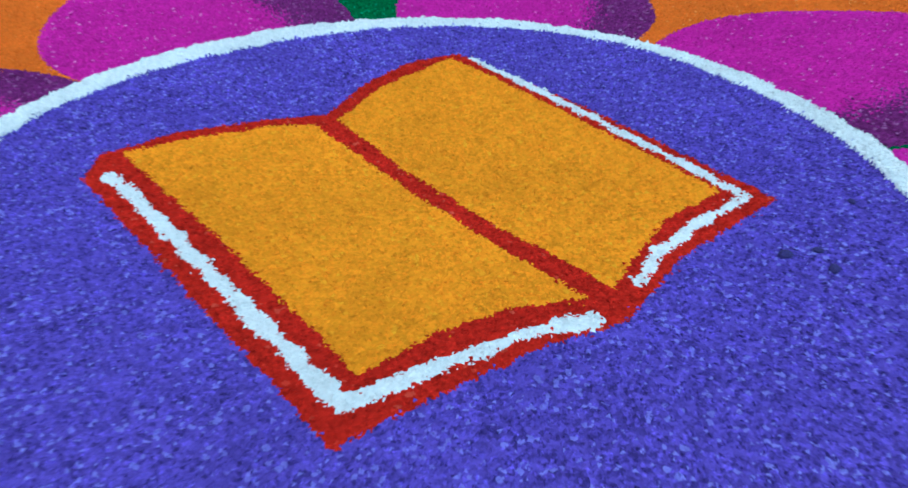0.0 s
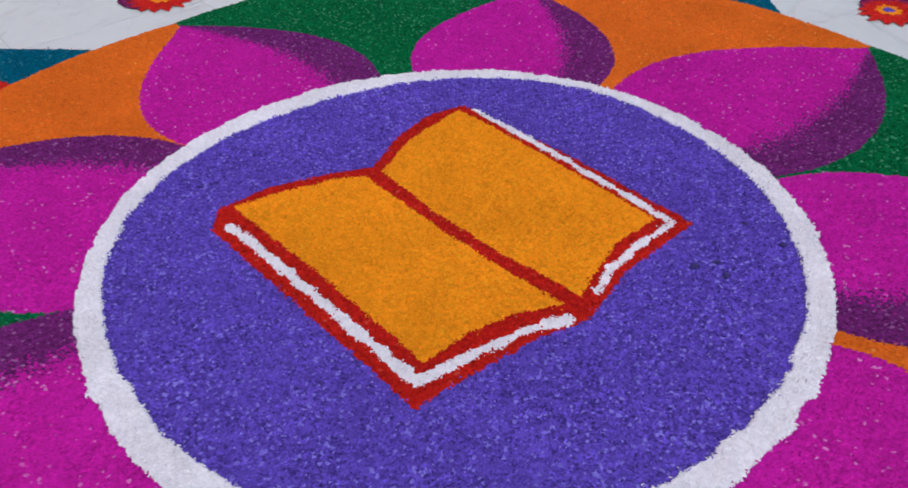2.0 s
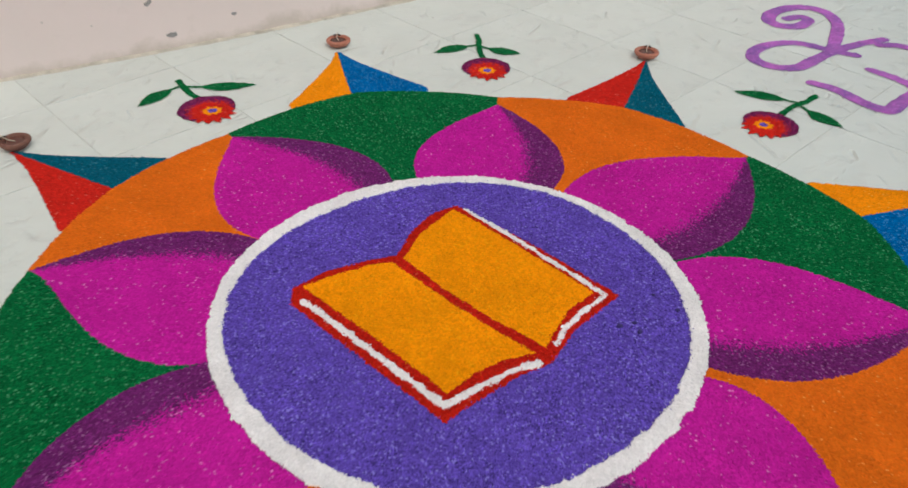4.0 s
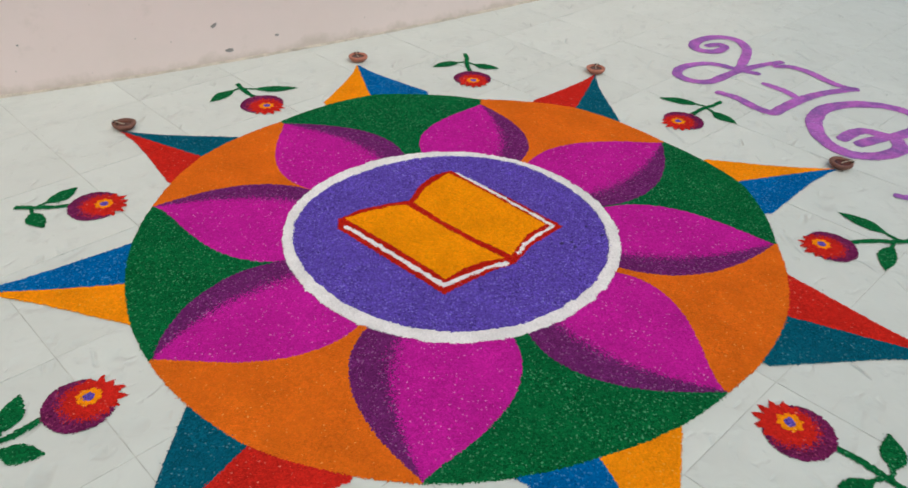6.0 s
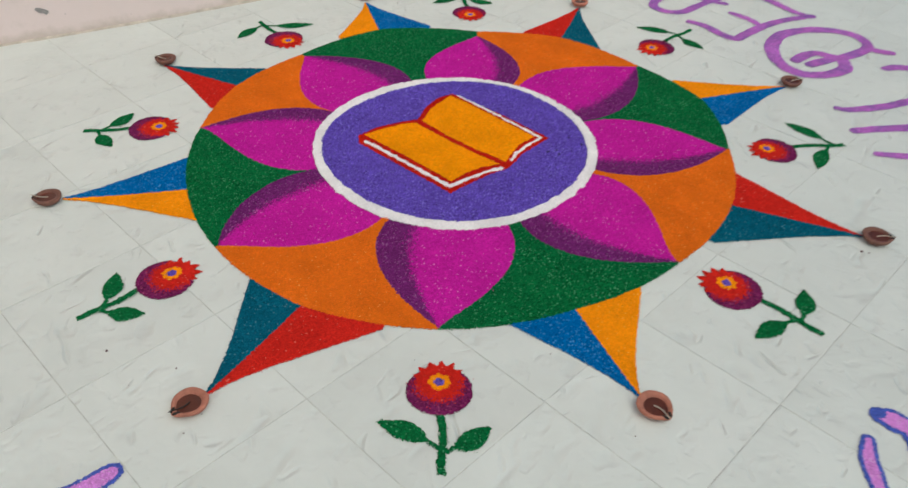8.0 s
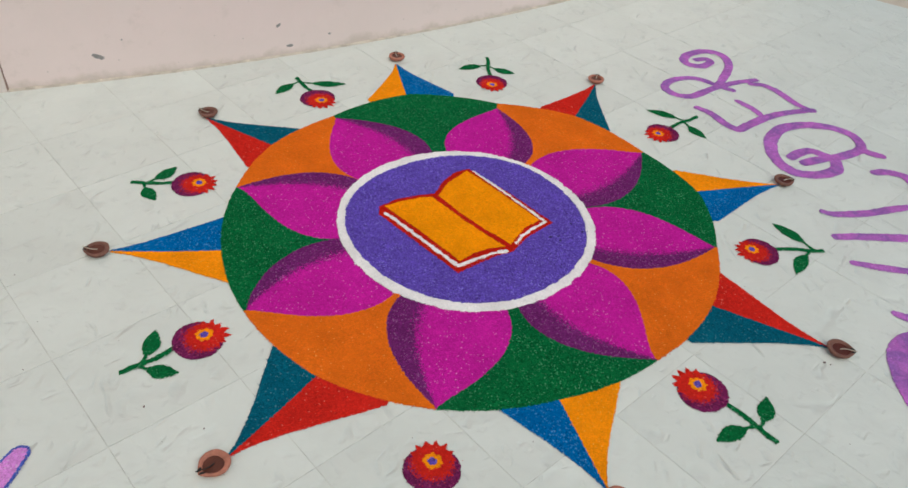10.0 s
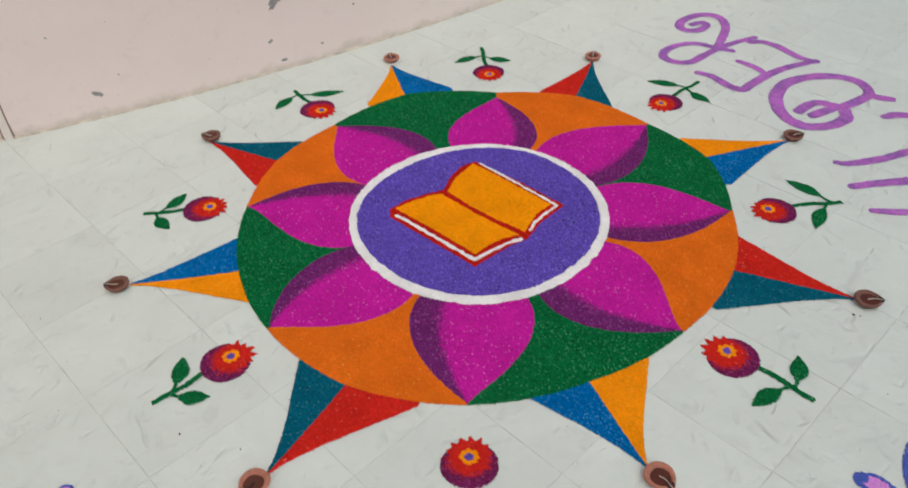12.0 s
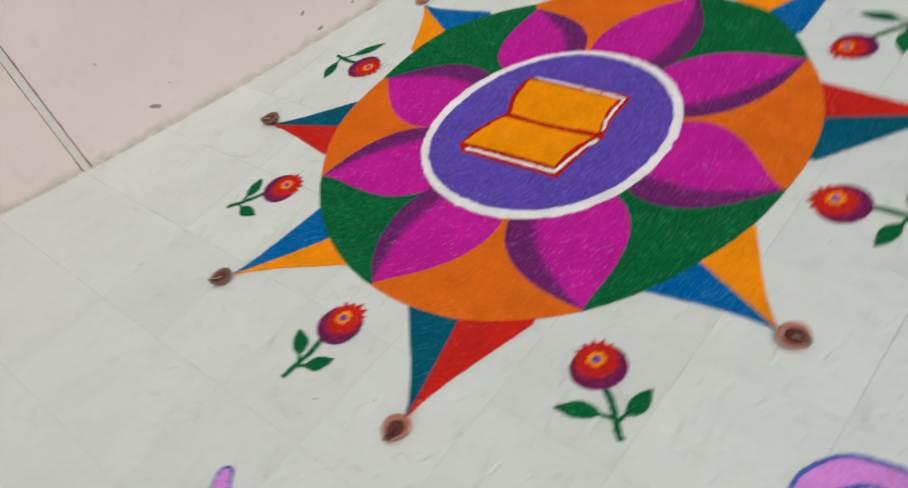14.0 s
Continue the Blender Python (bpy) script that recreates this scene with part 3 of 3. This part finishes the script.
for n, (fx, fy, heading, stem, size, shift, *tips) in enumerate(FLOWERS):
    ca, sa = math.cos(radians(heading)), math.sin(radians(heading))
    teeth = np.random.RandomState(90 + n)
    jag = teeth.uniform(0.6, 1.15, 15)

    def blossom(x, y):
        """1 cup, 2 red petals, 3 golden star, 4 eye, 5 stem, 6 and 7 leaves."""
        u, v = (x - fx) * ca + (y - fy) * sa, -(x - fx) * sa + (y - fy) * ca
        lab = np.zeros(x.shape, int)
        lab[(np.abs(v + 0.003 * np.sin(u * 40)) < 0.0072) & (u > 0.06) & (u < stem)] = 5
        for k, side in ((6, 1), (7, -1)):
            out = LEAF_OUT[n]
            start = (0.158 if side > 0 else 0.150) + out
            tx, ty = (tips[0] + 0.6 * out - start, tips[1]) if side > 0 else (tips[2] + 0.6 * out - start, -tips[3])
            tx, ty = tx * 1.06, ty * 1.06
            long = math.hypot(tx, ty)
            s = ((u - start) * tx + v * ty) / long / long
            d = (-(u - start) * ty + v * tx) / long
            wide = LEAF_WIDE * np.sin(np.pi * np.clip((s - 0.22) / 0.78, 0, 1) ** 0.85)
            lab[(s > 0) & (s < 1) & (np.abs(d + 0.006 * np.sin(3.1 * s)) < np.maximum(wide, np.where(s < 0.4, 0.004, 0)))] = k
        uu, vv = u / size, (v - shift) / size
        rho, phi = np.hypot(uu - 0.003, vv), np.degrees(np.arctan2(vv, 0.003 - uu))
        lab[(((uu - 0.020) / 0.057) ** 2 + (vv / 0.061) ** 2 < 1) & (uu > -0.020 - 0.15 * np.abs(vv))] = 1
        tooth = (phi + 150) / 24.0
        number = np.clip(np.floor(tooth).astype(int), 0, 14)
        peak = 1 - np.abs((tooth % 1) - 0.5) * 2
        front = np.clip(1.6 - np.abs(phi) / 60, 0, 1)
        reach = 0.0435 + front * (0.0145 * jag[number] * peak**1.2) + 0.003 * peak + np.where(np.abs(phi) > 80, np.random.RandomState(7).normal(0, 0.0055, x.shape), 0)
        lab[rho < reach] = 2
        eu, ev = u / size, (v - 0.35 * shift) / size
        far, turn = np.hypot(eu, ev), np.degrees(np.arctan2(ev, -eu))
        lab[far < 0.0195 + 0.0018 * np.cos(np.radians(turn * 8)) + 0.0012 * lattice_noise(x, y, 0.006, 19)] = 3
        lab[far < 0.0095] = 4
        return lab

    m = sprinkle(fx - 0.245, fx + 0.245, fy - 0.245, fy + 0.245, 0.0020, blossom, {1: 0.002, 2: 0.0022, 3: 0.0024, 4: 0.0026, 5: 0.002, 6: 0.002, 7: 0.002}, 200 + 7 * n, 0.0007, 0.0010, 90000, (0.0009, 0.0017))
    flower = tagged(new("powder_flower"), "red and plum powder flower with green stem on the tiles", "powder flower", "flowers round the rangoli")
    cup = laid("cup", m[1], MAROON, flower, "plum powder cup")
    laid("petals", m[2], SCARLET, flower, "jagged red powder petals")
    star = laid("star", m[3], AMBER, flower, "golden powder star")
    laid("eye", m[4], VIOLET, star, "violet powder dot")
    laid("stem", m[5], GREEN, flower, "green powder stem")
    laid("leaf", m[6], GREEN, flower, "green powder leaf")
    laid("leaf", m[7], GREEN, flower, "green powder leaf")

# ---------------------------------------------------------------- strokes of writing on the floor
LILAC = [  # each sign: lines of (half width, points)
    [(0.0150, [(0.893, 1.239), (0.935, 1.254), (0.949, 1.225), (0.905, 1.183), (0.855, 1.188), (0.839, 1.227), (0.866, 1.281), (0.930, 1.324), (0.988, 1.326),
               (1.024, 1.285), (1.021, 1.199), (0.975, 1.092), (0.937, 1.020)]),
     (0.0130, [(0.990, 0.993), (0.937, 1.020), (0.871, 1.064), (0.794, 1.053), (0.734, 1.005), (0.722, 0.955), (0.752, 0.915), (0.814, 0.910), (0.887, 0.971),
               (0.935, 1.010), (1.021, 1.063), (1.107, 1.101)])],
    [(0.0125, [(1.079, 1.061), (1.128, 1.062), (1.172, 1.023), (1.208, 0.955), (1.237, 0.912), (1.276, 0.884)]),
     (0.0140, [(1.277, 0.889), (1.156, 0.847), (1.062, 0.789), (0.986, 0.724), (0.945, 0.691), (0.907, 0.716), (0.867, 0.788), (0.820, 0.826)]),
     (0.0115, [(0.991, 0.906), (1.038, 0.853), (1.063, 0.793)])],
    [(0.0175, [(1.093, 0.530), (1.142, 0.573), (1.182, 0.584), (1.213, 0.564), (1.246, 0.544), (1.236, 0.484), (1.197, 0.449), (1.137, 0.428), (1.076, 0.437),
               (1.037, 0.494), (1.034, 0.579), (1.058, 0.657), (1.116, 0.729), (1.205, 0.767), (1.294, 0.768), (1.355, 0.739), (1.380, 0.691), (1.366, 0.626),
               (1.271, 0.563), (1.196, 0.535), (1.130, 0.500)]),
     (0.0150, [(1.366, 0.626), (1.399, 0.606), (1.432, 0.593)])],
    [(0.0150, [(1.363, 0.479), (1.403, 0.489), (1.455, 0.478), (1.477, 0.440), (1.463, 0.361), (1.455, 0.300)]),
     (0.0120, [(1.105, 0.217), (1.143, 0.209), (1.264, 0.235), (1.362, 0.273), (1.455, 0.298)]),
     (0.0140, [(1.106, 0.089), (1.181, 0.101), (1.273, 0.110), (1.374, 0.120), (1.439, 0.126)]),
     (0.0115, [(1.118, -0.031), (1.189, -0.041), (1.307, -0.049), (1.422, -0.056)])],
    [(0.0200, [(1.201, -0.317), (1.162, -0.332), (1.127, -0.364), (1.102, -0.408), (1.090, -0.460), (1.088, -0.520), (1.097, -0.606), (1.133, -0.683)]),
     (0.0115, [(1.162, -0.237), (1.186, -0.249), (1.225, -0.257), (1.308, -0.274)])],
]
OUTLINED = [
    [(0.0240, [(0.743, -0.913), (0.763, -0.925), (0.782, -0.944)]),
     (0.0190, [(0.775, -0.935), (0.784, -0.965), (0.774, -0.998)])],
    [(0.0165, [(0.698, -0.968), (0.680, -1.020), (0.672, -1.112)])],
    [(0.0235, [(0.930, -0.826), (0.884, -0.843), (0.853, -0.903), (0.850, -0.962), (0.894, -1.019)])],
    [(0.0300, [(0.192, -1.268), (0.242, -1.210), (0.326, -1.198), (0.410, -1.255)])],
    [(0.0260, [(-0.889, -0.912), (-0.901, -0.985), (-0.925, -1.081)])],
    [(0.0240, [(-0.589, -1.041), (-0.639, -1.086), (-0.708, -1.112)])],
]


DABS = [(0.742, -0.908, 0.013), (0.764, -0.968, 0.012)]      # blobs where the blue outline runs into the fill


def strokes_of(sign, rim):
    lines = [(w, smooth_line(p, 6)) for w, p in sign]

    def mark(x, y):
        lab = np.zeros(x.shape, int)
        for w, line in lines:
            d, s = away(x, y, line)
            w = w * (1.0 if rim else 1.22) * (0.82 + 0.26 * np.sin(np.pi * s) + 0.10 * lattice_noise(x, y, 0.05, 31))
            lab[(d < w) & (lab == 0)] = 2 if rim else 1
            if rim:
                lab[d < w - rim] = 1
        for dx, dy, dr in DABS:
            lab[(lab == 1) & (np.hypot(x - dx, y - dy) < dr) & (rim > 0)] = 2
        return lab

    xs, ys = [q[0] for _, line in lines for q in line], [q[1] for _, line in lines for q in line]
    return sprinkle(min(xs) - 0.04, max(xs) + 0.04, min(ys) - 0.04, max(ys) + 0.04, 0.0021, mark, {1: 0.0018, 2: 0.0018}, 301 + int(1000 * abs(xs[0])), 0.0006, 0.0008, 60000, (0.0009, 0.0017))


for sign in LILAC:
    ob = laid("written_sign", strokes_of(sign, 0)[1], LAVENDER)
    tagged(ob, "lilac powder sign written on the pale tiles", "floor writing", "lilac signs")
for sign, rim in zip(OUTLINED, (0.0095, 0.0075, 0.0105, 0.0095, 0.0060, 0.0085)):
    m = strokes_of(sign, rim)
    ob = tagged(new("outlined_sign"), "pink powder sign with blue outline on the tiles", "floor writing", "outlined signs")
    laid("fill", m[1], PINK, ob, "pink powder fill")
    laid("outline", m[2], INDIGO, ob, "blue powder outline")

# ---------------------------------------------------------------- clay lamps at the tips
def clay_lamp(clay, label, burnt=False):
    """An open clay lamp with a pinched spout towards +x, oil and a wick."""
    lamp = new("clay_lamp")
    bm = bmesh.new()
    prof = [(0.0, 0.0), (0.015, 0.0), (0.024, 0.003), (0.0315, 0.010), (0.0340, 0.0150), (0.0338, 0.0172), (0.0318, 0.0186), (0.0262, 0.0183), (0.0238, 0.0160), (0.0200, 0.009), (0.014, 0.006), (0.0, 0.005)]
    n = 32
    rows = []
    for number, (r, z) in enumerate(prof[1:-1]):
        row = []
        ahead = 0.0032 if number > 5 else 0.0      # the hollow lies nearer to the spout, the back wall is thick
        for k in range(n):
            a = 2 * math.pi * k / n
            spout = max(0.0, math.cos(a)) ** 8 * (r / 0.0335) ** 2
            wob = 1 + 0.015 * math.sin(3 * a + 1) + 0.012 * math.sin(5 * a)
            row.append(bm.verts.new((ahead + r * wob * math.cos(a) + 0.006 * spout, r * wob * math.sin(a) * (1 - 0.25 * spout), z - 0.002 * spout)))
        rows.append(row)
    for a, b in zip(rows, rows[1:]):
        for k in range(n):
            bm.faces.new((a[k], a[(k + 1) % n], b[(k + 1) % n], b[k]))
    bm.faces.new(rows[0][::-1])
    bm.faces.new(rows[-1])
    for f in bm.faces:
        f.smooth = True
    part("bowl", bm, clay, lamp)
    bm = bmesh.new()
    rim = []
    for k in range(n):
        a = 2 * math.pi * k / n
        spout = max(0.0, math.cos(a)) ** 8 * 0.7
        rim.append(bm.verts.new((0.0032 + 0.0224 * math.cos(a) + 0.004 * spout, 0.0224 * math.sin(a) * (1 - 0.25 * spout), 0.0135)))
    bm.faces.new(rim)
    part("oil", bm, OIL, lamp, "dark brown oil")
    bm = bmesh.new()
    ringed = []
    for k in range(9):
        c = k / 8
        thick = 0.0015 * (1 - 0.35 * c)
        ringed.append([bm.verts.new((0.043 * c, 0.003 * math.sin(4.5 * c) - 0.001 + thick * math.cos(q), 0.0142 + 0.0060 * c + thick * math.sin(q)))
                       for q in [2 * math.pi * w / 8 for w in range(8)]])
    for a, b in zip(ringed, ringed[1:]):
        for k in range(8):
            bm.faces.new((a[k], a[(k + 1) % 8], b[(k + 1) % 8], b[k]))
    bm.faces.new(ringed[0][::-1])
    bm.faces.new(ringed[-1])
    bmesh.ops.recalc_face_normals(bm, faces=bm.faces)
    part("wick", bm, SOOT if burnt else COTTON, lamp, "burnt black wick" if burnt else "white cotton wick")
    for side in (-1, 1):       # the lips of the spout, black with soot
        bm = bmesh.new()
        bmesh.ops.create_uvsphere(bm, u_segments=10, v_segments=6, radius=1.0)
        bmesh.ops.transform(bm, matrix=pose(0.0335, side * 0.0058, 0.0164, 0, 0, -side * 28) @ Matrix.Diagonal((0.0075, 0.0034, 0.0024, 1)), verts=bm.verts)
        for f in bm.faces:
            f.smooth = True
        part("sooty_lip", bm, SOOT, lamp, "lip of the spout black with soot")
    return tagged(lamp, label, "oil lamp", "lamps at the rangoli tips")


LAMPS = [(0.333, -0.904, -55), (0.950, -0.406, -10), (1.015, 0.359, 12), (0.449, 0.955, 75), (-0.326, 0.988, 105), (-0.900, 0.448, 165), (-0.977, -0.288, 185), (-0.492, -0.903, 228)]
built = {}
for k, (x, y, turn) in enumerate(LAMPS):
    at = pose(x, y, 0.0005, 0, 0, turn) @ Matrix.Diagonal((0.95, 0.95, 1.0, 1))
    look_of = "dark" if k in (1, 2, 5, 6) else "burnt" if k == 7 else "red"
    if look_of in built:
        copy_thing(built[look_of], at)
        continue
    if look_of == "dark":
        lamp = clay_lamp(DARK_CLAY, "small soot-browned clay oil lamp with a spent wick")
    elif look_of == "burnt":
        lamp = clay_lamp(CLAY, "small terracotta oil lamp with a blackened wick on the tiles", True)
    else:
        lamp = clay_lamp(CLAY, "small terracotta oil lamp with a white wick on the tiles")
    lamp.matrix_basis = at
    built[look_of] = lamp

# ---------------------------------------------------------------- stray crumbs and grains on the tiles
bm = bmesh.new()
rs = np.random.RandomState(81)
for x, y, r in [(-0.686, -0.768, 0.0030), (-0.543, -0.811, 0.0022), (0.903, -0.446, 0.0035), (0.917, -0.451, 0.0022)] + [(rs.uniform(-1.2, 1.3), rs.uniform(-1.1, 1.2), rs.uniform(0.0008, 0.0018)) for _ in range(45)]:
    if r < 0.002 and math.hypot(x, y) < 0.76:
        continue
    bmesh.ops.create_icosphere(bm, subdivisions=1, radius=r, matrix=pose(x, y, r * 0.45, 0, 0, rs.uniform(0, 360)) @ Matrix.Diagonal((1.3, 0.9, 0.5, 1)))
tagged(part("powder_crumbs", bm, plain("dark_crumb", (0.16, 0.11, 0.11), 0.9, 200, 0.3)), "dark stray crumbs of powder on the tiles", "crumbs", kind="stuff")

# ---------------------------------------------------------------- floor tiles, laid last
def tile_mesh(side, gap=0.0019, bevel=0.0008):
    bm = bmesh.new()
    h = side / 2 - gap / 2
    low = [bm.verts.new((sx * h, sy * h, -0.009)) for sx, sy in ((-1, -1), (1, -1), (1, 1), (-1, 1))]
    mid = [bm.verts.new((sx * h, sy * h, -bevel * 0.6)) for sx, sy in ((-1, -1), (1, -1), (1, 1), (-1, 1))]
    top = [bm.verts.new((sx * (h - bevel), sy * (h - bevel), 0.0)) for sx, sy in ((-1, -1), (1, -1), (1, 1), (-1, 1))]
    bm.faces.new(top)
    for a, b in ((low, mid), (mid, top)):
        for k in range(4):
            bm.faces.new((a[k], a[(k + 1) % 4], b[(k + 1) % 4], b[k]))
    me = bpy.data.meshes.new("tile")
    bm.to_mesh(me)
    bm.free()
    me.materials.append(TILE)
    return me


mesh = tile_mesh(TILE_SIDE)
LC, LS = math.cos(radians(LAY)), math.sin(radians(LAY))
rest_v, rest_f = [], []
rs = np.random.RandomState(3)
for i in range(-16, 22):
    for j in range(-18, 20):
        u, v = (i + 0.5) * TILE_SIDE, (j + 0.5) * TILE_SIDE
        x, y = NODE[0] + LC * u - LS * v, NODE[1] + LS * u + LC * v
        if x < -3.2 or x > 5.1 or y < -4.0 or y > wall_line(x) + 0.28 or y > 3.1:
            continue
        tilt = rs.normal(0, 0.05, 2)
        over = (y + FALL * x - APRON) / math.hypot(1, FALL)
        if over > 0.21:
            continue
        if over > -0.22:
            cut = bmesh.new()
            cut.from_mesh(mesh)
            bmesh.ops.transform(cut, matrix=pose(x, y, 0, 0, 0, LAY), verts=cut.verts)
            bmesh.ops.bisect_plane(cut, geom=cut.verts[:] + cut.edges[:] + cut.faces[:], plane_co=(0, APRON, 0), plane_no=(FALL, 1, 0), clear_outer=True)
            if len(cut.faces):
                part("tile", cut, TILE, floor)
            else:
                cut.free()
            continue
        if -2.1 < x < 2.4 and -1.75 < y:
            ob = new("tile", mesh)
            ob.parent = floor
            ob.matrix_basis = pose(x, y, rs.uniform(-0.0002, 0.0), tilt[0], tilt[1], LAY)
        else:
            at = pose(x, y, 0, 0, 0, LAY)
            base = len(rest_v)
            rest_v += [tuple(at @ w.co) for w in mesh.vertices]
            rest_f += [[base + k for k in f.vertices] for f in mesh.polygons]
me = bpy.data.meshes.new("tiles_beyond")
me.from_pydata(rest_v, [], rest_f)
me.materials.append(TILE)
ob = new("tiles_beyond", me)
ob.parent = floor
tagged(ob, "more pale marbled tiles", kind="stuff")
